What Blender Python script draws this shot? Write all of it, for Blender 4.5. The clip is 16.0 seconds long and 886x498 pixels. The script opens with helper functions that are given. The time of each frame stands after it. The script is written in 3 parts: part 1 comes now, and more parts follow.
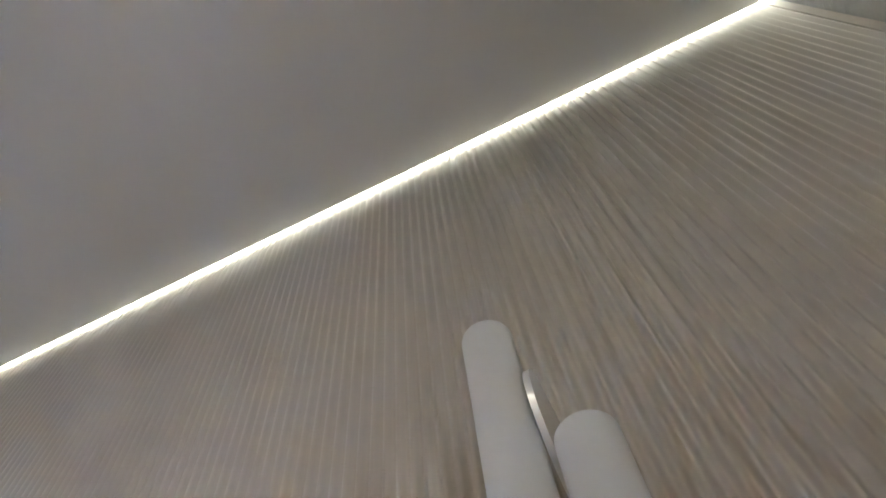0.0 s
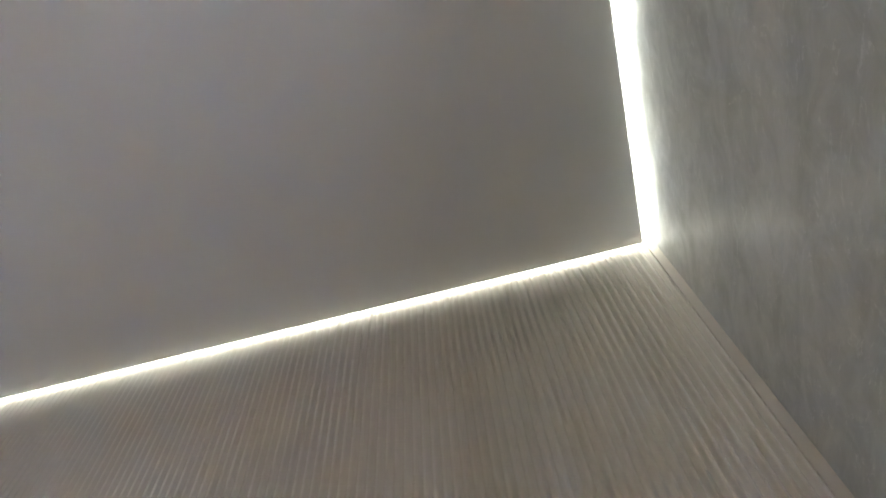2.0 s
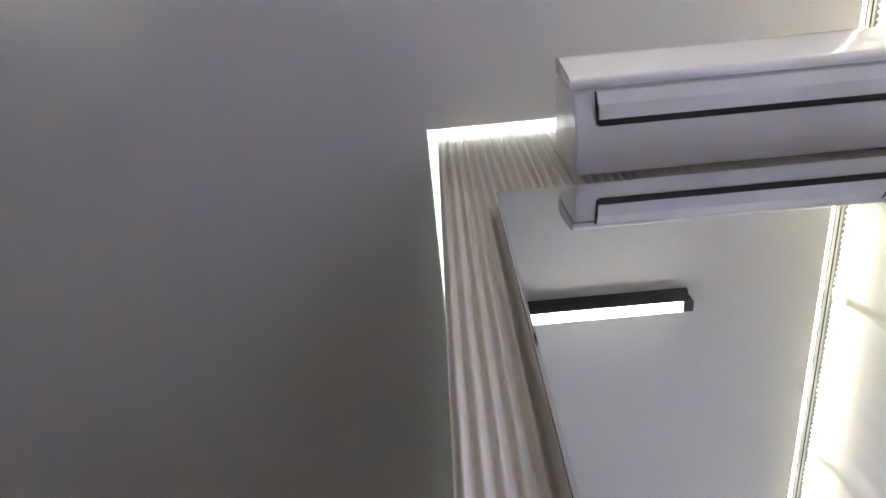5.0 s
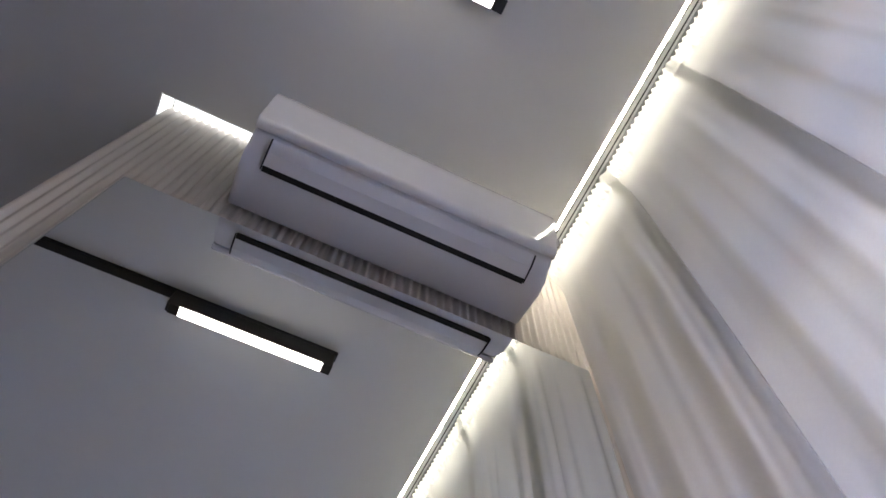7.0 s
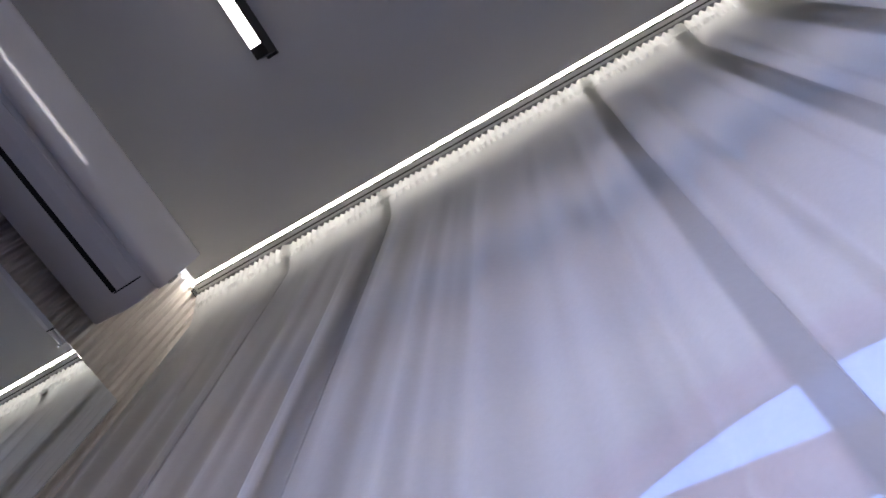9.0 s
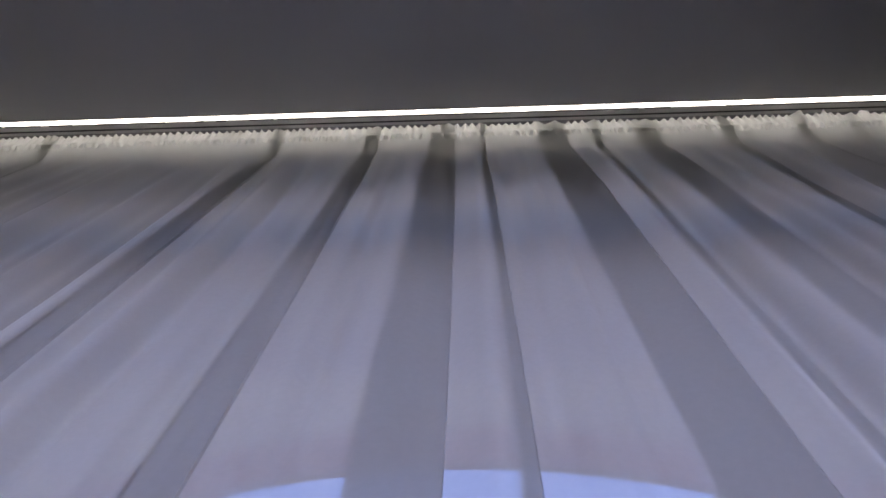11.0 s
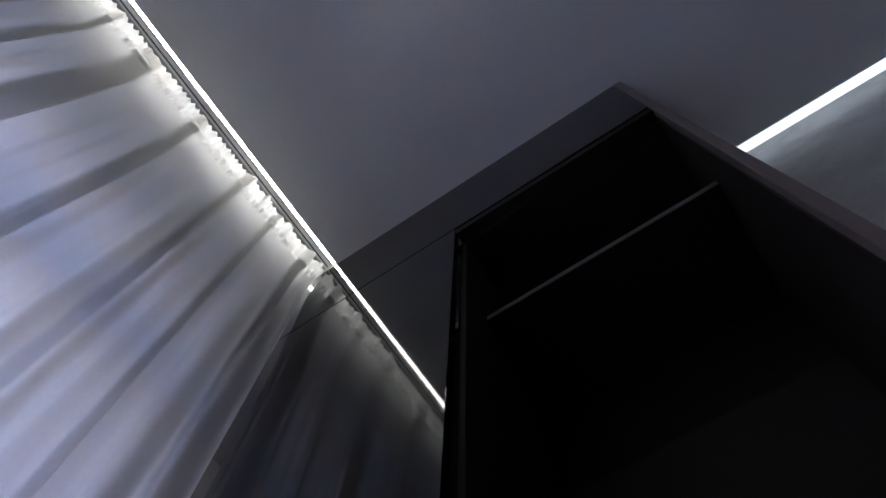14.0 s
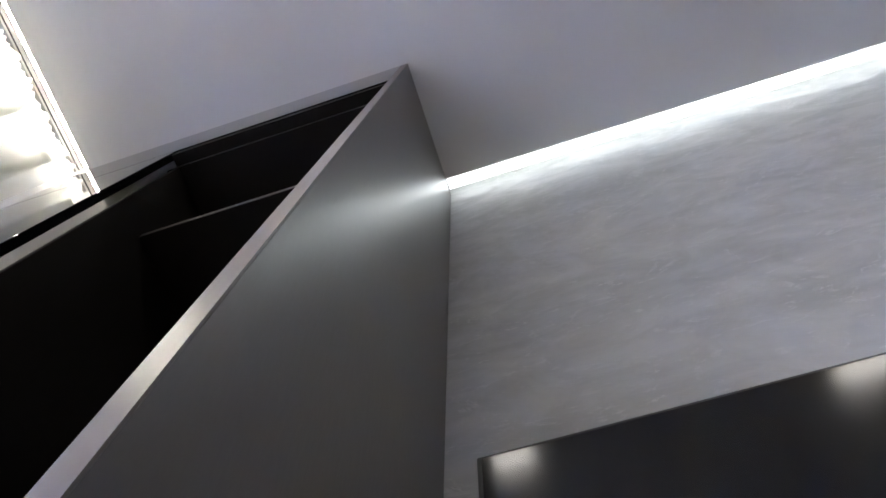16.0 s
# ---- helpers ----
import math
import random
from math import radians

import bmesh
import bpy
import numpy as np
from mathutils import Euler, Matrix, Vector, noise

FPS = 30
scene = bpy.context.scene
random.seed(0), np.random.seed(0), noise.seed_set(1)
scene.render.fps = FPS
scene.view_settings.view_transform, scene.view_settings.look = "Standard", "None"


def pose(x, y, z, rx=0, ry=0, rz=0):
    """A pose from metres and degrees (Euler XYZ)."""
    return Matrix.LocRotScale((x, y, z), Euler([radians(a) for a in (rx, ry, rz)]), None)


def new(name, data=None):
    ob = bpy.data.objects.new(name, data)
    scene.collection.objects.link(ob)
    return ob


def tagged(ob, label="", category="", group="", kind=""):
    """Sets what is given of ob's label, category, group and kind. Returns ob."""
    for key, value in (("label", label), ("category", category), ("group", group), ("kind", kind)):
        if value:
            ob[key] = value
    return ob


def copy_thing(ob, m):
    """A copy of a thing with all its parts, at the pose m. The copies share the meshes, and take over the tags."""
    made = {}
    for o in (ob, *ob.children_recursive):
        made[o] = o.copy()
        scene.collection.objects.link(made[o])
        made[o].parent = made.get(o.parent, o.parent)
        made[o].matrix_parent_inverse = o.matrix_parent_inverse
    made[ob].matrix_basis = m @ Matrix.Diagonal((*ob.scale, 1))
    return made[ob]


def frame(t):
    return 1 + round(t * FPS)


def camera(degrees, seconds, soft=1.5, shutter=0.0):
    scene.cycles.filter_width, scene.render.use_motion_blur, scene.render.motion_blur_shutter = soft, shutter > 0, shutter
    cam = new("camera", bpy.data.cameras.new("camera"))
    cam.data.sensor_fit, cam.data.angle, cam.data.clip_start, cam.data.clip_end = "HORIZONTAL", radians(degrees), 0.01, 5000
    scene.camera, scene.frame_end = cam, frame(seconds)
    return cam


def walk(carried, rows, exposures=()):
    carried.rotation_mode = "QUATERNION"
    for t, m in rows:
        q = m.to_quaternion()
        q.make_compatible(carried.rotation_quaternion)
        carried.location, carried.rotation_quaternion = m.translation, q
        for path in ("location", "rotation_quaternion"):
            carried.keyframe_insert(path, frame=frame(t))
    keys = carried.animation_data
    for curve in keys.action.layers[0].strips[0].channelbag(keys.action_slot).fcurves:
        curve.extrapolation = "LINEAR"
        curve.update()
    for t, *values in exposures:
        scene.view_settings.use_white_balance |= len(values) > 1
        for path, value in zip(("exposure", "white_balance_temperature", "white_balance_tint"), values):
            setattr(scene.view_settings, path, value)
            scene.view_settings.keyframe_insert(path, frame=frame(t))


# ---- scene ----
cam = camera(64.83, 16.0, soft=1.6)
# seconds, place, heading, tilt, lean
PATH = [
    (0.0, -2.910, -0.945, 0.698, 107.44, 64.36, -8.96),
    (0.5, -2.842, -0.859, 0.705, 103.94, 64.80, -8.62),
    (1.0, -2.743, -0.774, 0.698, 100.41, 65.17, -8.66),
    (1.5, -2.607, -0.687, 0.693, 97.41, 64.68, -8.52),
    (2.0, -2.441, -0.605, 0.699, 97.40, 64.62, -7.14),
    (2.5, -2.244, -0.514, 0.700, 97.95, 65.85, -5.89),
    (3.0, -2.064, -0.468, 0.701, 98.88, 65.77, -4.79),
    (3.2, -1.997, -0.444, 0.701, 98.94, 65.58, -4.37),
    (5.3, -1.418, 0.043, 0.691, 90.61, 65.42, -2.58),
    (5.5, -1.391, 0.093, 0.694, 89.02, 65.37, -2.35),
    (6.0, -1.355, 0.234, 0.716, 83.78, 65.27, -0.63),
    (6.5, -1.316, 0.392, 0.708, 76.45, 65.52, 0.44),
    (7.0, -1.260, 0.517, 0.674, 66.84, 65.87, 2.15),
    (7.5, -1.171, 0.563, 0.677, 56.27, 64.01, 0.40),
    (8.0, -1.040, 0.672, 0.698, 50.35, 63.55, 3.14),
    (8.5, -0.870, 0.777, 0.702, 45.75, 65.63, 8.22),
    (8.7, -0.804, 0.808, 0.703, 43.90, 66.95, 9.62),
    (11.0, -0.077, 0.910, 0.715, 7.07, 71.14, 5.40),
    (11.5, 0.143, 0.880, 0.721, -1.30, 71.01, 6.15),
    (12.0, 0.287, 0.860, 0.713, -14.27, 71.46, 3.22),
    (12.5, 0.421, 0.796, 0.704, -23.69, 71.11, 3.29),
    (13.0, 0.512, 0.688, 0.681, -33.10, 69.98, 2.37),
    (13.5, 0.688, 0.575, 0.674, -41.27, 70.75, 4.40),
    (14.0, 0.793, 0.386, 0.688, -50.55, 70.02, 5.65),
    (14.5, 0.878, 0.239, 0.689, -56.69, 70.07, 5.73),
    (15.0, 0.945, 0.124, 0.681, -60.62, 70.34, 5.39),
    (15.5, 1.055, 0.061, 0.676, -65.16, 71.30, 4.06),
    (16.0, 1.115, -0.026, 0.696, -69.33, 70.57, 2.96),
]
# seconds, stops, kelvin, tint
EXPOSURES = [(0, 6.45, 8450, 2), (3.2, 6.45, 8400, 3), (5.3, 5.2, 7600, 8), (7.0, 4.6, 7350, 11), (8.0, 4.25, 7000, 13), (8.7, 3.7, 6750, 16), (11, 2.57, 6950, 17), (12.5, 2.8, 6750, 16),
             (13.5, 3.37, 6300, 15), (14.0, 3.75, 6350, 13), (14.5, 4.65, 6600, 9), (16, 5.8, 7250, 9)]
walk(cam, [(t, Matrix.Translation((x, y, z)) @ Euler((radians(90 + p), 0, radians(h))).to_matrix().to_4x4()
            @ pose(0, 0, 0, 0, 0, r)) for t, x, y, z, h, p, r in PATH],
     exposures=EXPOSURES)

# ---- light ----
LED_POWER, CURTAIN_LED_POWER, TRACK_POWER, SKY = 0.105, 2.0, 0.75, 0.205
REAR_LED_POWER = 1.05
world = bpy.data.worlds.new("dusk_sky")
scene.world = world
world.use_nodes = True
wn = world.node_tree
sky = wn.nodes.new("ShaderNodeTexSky")
sky.sky_type = "NISHITA"
sky.sun_disc = False
sky.sun_elevation = radians(32)
sky.sun_rotation = radians(180)
wn.nodes["Background"].inputs["Strength"].default_value = SKY
sky.ozone_density = 3.0
tone = wn.nodes.new("ShaderNodeMixRGB")
tone.blend_type = "MULTIPLY"
tone.inputs[0].default_value = 1.0
tone.inputs[2].default_value = (1.19, 0.83, 0.89, 1)
wn.links.new(sky.outputs[0], tone.inputs[1])
wn.links.new(tone.outputs[0], wn.nodes["Background"].inputs[0])

# ---- plan, metres ----
CEIL = 2.75
A_EDGE, A_WALL = -3.556, -3.578       # fluted west wall
B_EDGE, B_WALL = -0.091, -0.047       # plaster return wall
C_EDGE, C_WALL = -2.013, -2.052       # fluted wall with the air conditioner
D_EDGE = 1.175                        # ceiling edge at the curtain
F_EDGE, F_WALL = 1.581, 1.637         # plaster east wall
SOUTH = -3.40
OUTER = 2.05                          # inner face of the window wall
RIB = 0.0232


# ---- materials ----
def material(name, colour, rough=0.6, metal=0.0, spec=0.5, scale=6.0, vary=0.06, bump=0.0, bump_scale=80.0,
             stretch=(1, 1, 1), coat=0.0, ior=1.5, emit=None):
    m = bpy.data.materials.new(name)
    m.use_nodes = True
    nt = m.node_tree
    b = nt.nodes["Principled BSDF"]
    b.inputs["Roughness"].default_value = rough
    b.inputs["Metallic"].default_value = metal
    b.inputs["IOR"].default_value = ior
    b.inputs["Specular IOR Level"].default_value = spec
    b.inputs["Coat Weight"].default_value = coat
    b.inputs["Coat Roughness"].default_value = 0.08
    co = nt.nodes.new("ShaderNodeTexCoord")
    mp = nt.nodes.new("ShaderNodeMapping")
    mp.inputs["Scale"].default_value = stretch
    nt.links.new(co.outputs["Object"], mp.inputs[0])
    if vary:
        n1 = nt.nodes.new("ShaderNodeTexNoise")
        n1.inputs["Scale"].default_value = scale
        n1.inputs["Detail"].default_value = 6
        nt.links.new(mp.outputs[0], n1.inputs[0])
        n2 = nt.nodes.new("ShaderNodeTexNoise")
        n2.inputs["Scale"].default_value = scale * 14
        n2.inputs["Detail"].default_value = 3
        nt.links.new(mp.outputs[0], n2.inputs[0])
        mx = nt.nodes.new("ShaderNodeMath")
        mx.operation = "MULTIPLY_ADD"
        nt.links.new(n2.outputs[0], mx.inputs[0])
        mx.inputs[1].default_value = 0.35
        nt.links.new(n1.outputs[0], mx.inputs[2])
        ramp = nt.nodes.new("ShaderNodeValToRGB")
        ramp.color_ramp.elements[0].position = 0.4
        ramp.color_ramp.elements[1].position = 0.95
        ramp.color_ramp.elements[0].color = (*[c * (1 - vary) for c in colour], 1)
        ramp.color_ramp.elements[1].color = (*[min(1, c * (1 + vary)) for c in colour], 1)
        nt.links.new(mx.outputs[0], ramp.inputs[0])
        nt.links.new(ramp.outputs[0], b.inputs["Base Color"])
    else:
        b.inputs["Base Color"].default_value = (*colour, 1)
    if bump:
        n3 = nt.nodes.new("ShaderNodeTexNoise")
        n3.inputs["Scale"].default_value = bump_scale
        n3.inputs["Detail"].default_value = 5
        nt.links.new(mp.outputs[0], n3.inputs[0])
        bp = nt.nodes.new("ShaderNodeBump")
        bp.inputs["Strength"].default_value = bump
        bp.inputs["Distance"].default_value = 0.01
        nt.links.new(n3.outputs[0], bp.inputs["Height"])
        nt.links.new(bp.outputs[0], b.inputs["Normal"])
    if emit:
        b.inputs["Emission Color"].default_value = (*emit[0], 1)
        b.inputs["Emission Strength"].default_value = emit[1]
    return m


def plaster_material():
    """Grey microcement: level trowel drags, cloudy patches, a satin sealer with thin ridges."""
    m = material("microcement", (0.30, 0.30, 0.295), 0.42, vary=0)
    nt = m.node_tree
    b = nt.nodes["Principled BSDF"]
    co = nt.nodes.new("ShaderNodeTexCoord")

    def noise_at(scl, size, detail, rough, distort, turn=(0, 0, 0)):
        mp = nt.nodes.new("ShaderNodeMapping")
        mp.inputs["Scale"].default_value = scl
        mp.inputs["Rotation"].default_value = turn
        nt.links.new(co.outputs["Object"], mp.inputs[0])
        n = nt.nodes.new("ShaderNodeTexNoise")
        n.inputs["Scale"].default_value = size
        n.inputs["Detail"].default_value = detail
        n.inputs["Roughness"].default_value = rough
        n.inputs["Distortion"].default_value = distort
        nt.links.new(mp.outputs[0], n.inputs[0])
        return n.outputs[0]

    cloud = noise_at((1, 1, 2.6), 2.4, 5, 0.55, 0.8, (0.12, 0.1, 0))
    drag = noise_at((2.2, 2.2, 3.0), 3.2, 6, 0.6, 1.6, (0.3, -0.25, 0))
    fine = noise_at((5, 5, 14), 5.0, 4, 0.6, 0.9, (-0.2, 0.24, 0))
    a = nt.nodes.new("ShaderNodeMath")
    a.operation = "MULTIPLY_ADD"
    nt.links.new(drag, a.inputs[0])
    a.inputs[1].default_value = 0.7
    nt.links.new(cloud, a.inputs[2])
    ramp = nt.nodes.new("ShaderNodeValToRGB")
    ramp.color_ramp.elements[0].position = 0.62
    ramp.color_ramp.elements[1].position = 1.06
    ramp.color_ramp.elements[0].color = (0.44, 0.458, 0.45, 1)
    ramp.color_ramp.elements[1].color = (0.57, 0.582, 0.575, 1)
    nt.links.new(a.outputs[0], ramp.inputs[0])
    wisp = noise_at((1.5, 1.5, 3.2), 2.3, 4, 0.6, 2.4, (0.35, 0.42, 0.4))
    off = nt.nodes.new("ShaderNodeMath")
    off.operation = "SUBTRACT"
    off.inputs[1].default_value = 0.5
    nt.links.new(wisp, off.inputs[0])
    ab = nt.nodes.new("ShaderNodeMath")
    ab.operation = "ABSOLUTE"
    nt.links.new(off.outputs[0], ab.inputs[0])
    thin = nt.nodes.new("ShaderNodeMapRange")
    thin.interpolation_type = "SMOOTHSTEP"
    thin.inputs["From Min"].default_value = 0.03
    thin.inputs["From Max"].default_value = 0.0
    thin.inputs["To Max"].default_value = 1.0
    nt.links.new(ab.outputs[0], thin.inputs[0])
    gate = nt.nodes.new("ShaderNodeMapRange")
    gate.inputs["From Min"].default_value = 0.46
    gate.inputs["From Max"].default_value = 0.66
    gate.inputs["To Max"].default_value = 0.75
    nt.links.new(fine, gate.inputs[0])
    amount = nt.nodes.new("ShaderNodeMath")
    amount.operation = "MULTIPLY"
    nt.links.new(thin.outputs[0], amount.inputs[0])
    nt.links.new(gate.outputs[0], amount.inputs[1])
    pale = nt.nodes.new("ShaderNodeMixRGB")
    pale.inputs[2].default_value = (0.68, 0.69, 0.68, 1)
    nt.links.new(amount.outputs[0], pale.inputs[0])
    nt.links.new(ramp.outputs[0], pale.inputs[1])
    nt.links.new(pale.outputs[0], b.inputs["Base Color"])
    h = nt.nodes.new("ShaderNodeMath")
    h.operation = "MULTIPLY_ADD"
    nt.links.new(fine, h.inputs[0])
    h.inputs[1].default_value = 0.35
    nt.links.new(drag, h.inputs[2])
    bp = nt.nodes.new("ShaderNodeBump")
    bp.inputs["Strength"].default_value = 0.14
    bp.inputs["Distance"].default_value = 0.012
    nt.links.new(h.outputs[0], bp.inputs["Height"])
    nt.links.new(bp.outputs[0], b.inputs["Normal"])
    r = nt.nodes.new("ShaderNodeMapRange")
    r.inputs["From Min"].default_value = 0.4
    r.inputs["From Max"].default_value = 0.7
    r.inputs["To Min"].default_value = 0.55
    r.inputs["To Max"].default_value = 0.28
    nt.links.new(drag, r.inputs[0])
    nt.links.new(r.outputs[0], b.inputs["Roughness"])
    return m


def sheer_material(name, see, shade, white=(0.86, 0.86, 0.84)):
    """Woven voile: part of the light goes straight through between the threads, the rest is scattered both ways."""
    m = bpy.data.materials.new(name)
    m.use_nodes = True
    nt = m.node_tree
    nt.nodes.remove(nt.nodes["Principled BSDF"])
    out = nt.nodes["Material Output"]
    d = nt.nodes.new("ShaderNodeBsdfDiffuse")
    t = nt.nodes.new("ShaderNodeBsdfTranslucent")
    c = nt.nodes.new("ShaderNodeBsdfTransparent")
    d.inputs[0].default_value = (*white, 1)
    t.inputs[0].default_value = (*[w * shade for w in white], 1)
    co = nt.nodes.new("ShaderNodeTexCoord")
    n = nt.nodes.new("ShaderNodeTexNoise")
    n.inputs["Scale"].default_value = 120
    n.inputs["Detail"].default_value = 2
    nt.links.new(co.outputs["Object"], n.inputs[0])
    sep = nt.nodes.new("ShaderNodeSeparateXYZ")
    nt.links.new(co.outputs["Object"], sep.inputs[0])
    g = nt.nodes.new("ShaderNodeMapRange")
    g.interpolation_type = "SMOOTHSTEP"
    g.inputs["From Min"].default_value = -0.30
    g.inputs["From Max"].default_value = -1.15
    g.inputs["To Min"].default_value = 0.0
    g.inputs["To Max"].default_value = see
    nt.links.new(sep.outputs[2], g.inputs[0])
    w = nt.nodes.new("ShaderNodeMapRange")
    w.inputs["To Min"].default_value = 0.93
    w.inputs["To Max"].default_value = 1.07
    nt.links.new(n.outputs[0], w.inputs[0])
    r = nt.nodes.new("ShaderNodeMath")
    r.operation = "MULTIPLY"
    nt.links.new(g.outputs[0], r.inputs[0])
    nt.links.new(w.outputs[0], r.inputs[1])
    a = nt.nodes.new("ShaderNodeMixShader")
    a.inputs[0].default_value = 0.68
    b = nt.nodes.new("ShaderNodeMixShader")
    nt.links.new(d.outputs[0], a.inputs[1])
    nt.links.new(t.outputs[0], a.inputs[2])
    nt.links.new(r.outputs[0], b.inputs[0])
    nt.links.new(a.outputs[0], b.inputs[1])
    nt.links.new(c.outputs[0], b.inputs[2])
    nt.links.new(b.outputs[0], out.inputs[0])
    return m


def glass_material(name):
    m = bpy.data.materials.new(name)
    m.use_nodes = True
    b = m.node_tree.nodes["Principled BSDF"]
    b.inputs["Transmission Weight"].default_value = 1.0
    b.inputs["Roughness"].default_value = 0.0
    b.inputs["IOR"].default_value = 1.45
    b.inputs["Base Color"].default_value = (0.245, 0.395, 0.55, 1)
    return m


M_CEIL = material("stretch_ceiling", (0.72, 0.72, 0.71), 0.55, scale=1.2, vary=0.015, bump=0.02, bump_scale=120)
M_RIB = material("fluted_panel_paint", (0.60, 0.545, 0.49), 0.5, scale=3, vary=0.015, bump=0.008, bump_scale=90)
M_PLASTER = plaster_material()
M_WHITE = material("white_wall_paint", (0.75, 0.74, 0.72), 0.7, scale=3, vary=0.04, bump=0.08, bump_scale=90)
M_FLOOR = material("oak_laminate", (0.36, 0.30, 0.25), 0.4, scale=5, vary=0.25, bump=0.05, stretch=(1, 9, 1))
M_LED = material("led_diffuser", (0.9, 0.9, 0.88), 0.4, vary=0, emit=((0.78, 0.88, 1.0), LED_POWER))
M_CLED = material("curtain_led_diffuser", (0.9, 0.9, 0.88), 0.4, vary=0, emit=((1.0, 0.98, 0.93), CURTAIN_LED_POWER))
M_RLED = material("rear_led_diffuser", (0.9, 0.9, 0.88), 0.4, vary=0, emit=((0.97, 0.99, 0.93), REAR_LED_POWER))
M_TRACKLED = material("lamp_diffuser", (0.9, 0.9, 0.9), 0.4, vary=0, emit=((0.97, 0.97, 1.0), TRACK_POWER))
M_BLACK = material("black_aluminium", (0.012, 0.012, 0.013), 0.38, scale=20, vary=0.2)
M_RAIL = material("white_plastic_rail", (0.82, 0.82, 0.80), 0.35, scale=12, vary=0.03)
M_GROOVE = material("rail_groove", (0.05, 0.05, 0.05), 0.7, vary=0.1)
M_AC = material("glossy_white_plastic", (0.74, 0.73, 0.75), 0.07, scale=9, vary=0.02, coat=0.3)
M_AC2 = material("matt_white_plastic", (0.70, 0.69, 0.71), 0.42, scale=9, vary=0.03)
# grey that holds the shade above the curtain heading in its colour
M_GAPSHADE = material("heading_gap_shade", (0.35, 0.35, 0.345), 0.6, vary=0.1)
M_SLOT = material("dark_air_slot", (0.006, 0.006, 0.007), 0.6, vary=0.1)
M_MIRROR = material("mirror_silver", (0.86, 0.88, 0.87), 0.0, metal=1.0, vary=0)
M_EDGE = material("polished_mirror_edge", (0.80, 0.82, 0.80), 0.05, metal=0.9, vary=0)
M_GLOSS = material("smoked_gloss_door", (0.005, 0.005, 0.0055), 0.05, scale=2, vary=0.1, ior=1.27)
M_LAMINATE = material("taupe_laminate", (0.064, 0.055, 0.049), 0.36, spec=0.9, scale=4, vary=0.10, bump=0.03, bump_scale=150, stretch=(1, 1, 0.2))
M_BAND = material("beige_edge_band", (0.10, 0.080, 0.073), 0.34, scale=30, vary=0.08)
M_DARK = material("dark_brown_board", (0.0075, 0.006, 0.005), 0.6, spec=0.15, scale=5, vary=0.15, stretch=(1, 1, 0.2))
M_SHELF = material("dark_shelf_edge", (0.040, 0.036, 0.034), 0.4, scale=30, vary=0.08)
M_SCREEN = material("black_glass_screen", (0.006, 0.006, 0.006), 0.13, vary=0, ior=1.37)
M_BEZEL = material("black_bezel", (0.01, 0.01, 0.011), 0.3, vary=0.1)
M_CHROME = material("chrome", (0.8, 0.8, 0.8), 0.08, metal=1.0, vary=0.02)
M_PLATE = material("brushed_bright_metal", (0.86, 0.86, 0.85), 0.30, metal=1.0, scale=30, vary=0.03)
M_SHADE = material("opal_white_shade", (0.72, 0.72, 0.71), 0.45, scale=8, vary=0.03)
M_WOOD = material("pale_varnished_window_wood", (0.62, 0.27, 0.17), 0.45, scale=4, vary=0.2, bump=0.06, stretch=(1, 1, 6))
M_SHEER = sheer_material("white_voile", 0.36, 0.74, (0.82, 0.82, 0.80))
M_GLASS = glass_material("window_glass")


# ---- builders ----
def finish(name, bm, mat, smooth=False):
    bmesh.ops.recalc_face_normals(bm, faces=bm.faces)
    me = bpy.data.meshes.new(name)
    bm.to_mesh(me)
    bm.free()
    me.materials.append(mat)
    if smooth:
        for p in me.polygons:
            p.use_smooth = True
        me.set_sharp_from_angle(angle=radians(40))
    return new(name, me)


def part(name, bm, mat, parent, label="", smooth=False):
    ob = finish(name, bm, mat, smooth)
    ob.parent = parent
    if label:
        tagged(ob, label)
    return ob


def empty(name, label, category, group="", at=(0, 0, 0)):
    ob = new(name)
    ob.location = at
    return tagged(ob, label, category, group)


def box(x0, x1, y0, y1, z0, z1, bevel=0.0, seg=2, bm=None):
    own = bmesh.new()
    bmesh.ops.create_cube(own, size=1)
    for v in own.verts:
        v.co = Vector(((x0 + x1) / 2 + v.co.x * (x1 - x0), (y0 + y1) / 2 + v.co.y * (y1 - y0), (z0 + z1) / 2 + v.co.z * (z1 - z0)))
    if bevel:
        bmesh.ops.bevel(own, geom=own.edges[:], offset=bevel, segments=seg, affect="EDGES", profile=0.5)
    if bm is None:
        return own
    me = bpy.data.meshes.new("tmp")
    own.to_mesh(me)
    own.free()
    bm.from_mesh(me)
    bpy.data.meshes.remove(me)
    return bm


def prism(points, axis, a, b):
    """A closed outline of 2D points swept along an axis from a to b."""
    bm = bmesh.new()
    def at(p, v):
        return {"x": (v, p[0], p[1]), "y": (p[0], v, p[1]), "z": (p[0], p[1], v)}[axis]
    lo = [bm.verts.new(at(p, a)) for p in points]
    hi = [bm.verts.new(at(p, b)) for p in points]
    n = len(points)
    bm.faces.new(lo)
    bm.faces.new(hi[::-1])
    for i in range(n):
        bm.faces.new((lo[i], lo[(i + 1) % n], hi[(i + 1) % n], hi[i]))
    return bm


def structure(name, bm, mat, label, category):
    return tagged(finish(name, bm, mat), label, category, kind="structure")


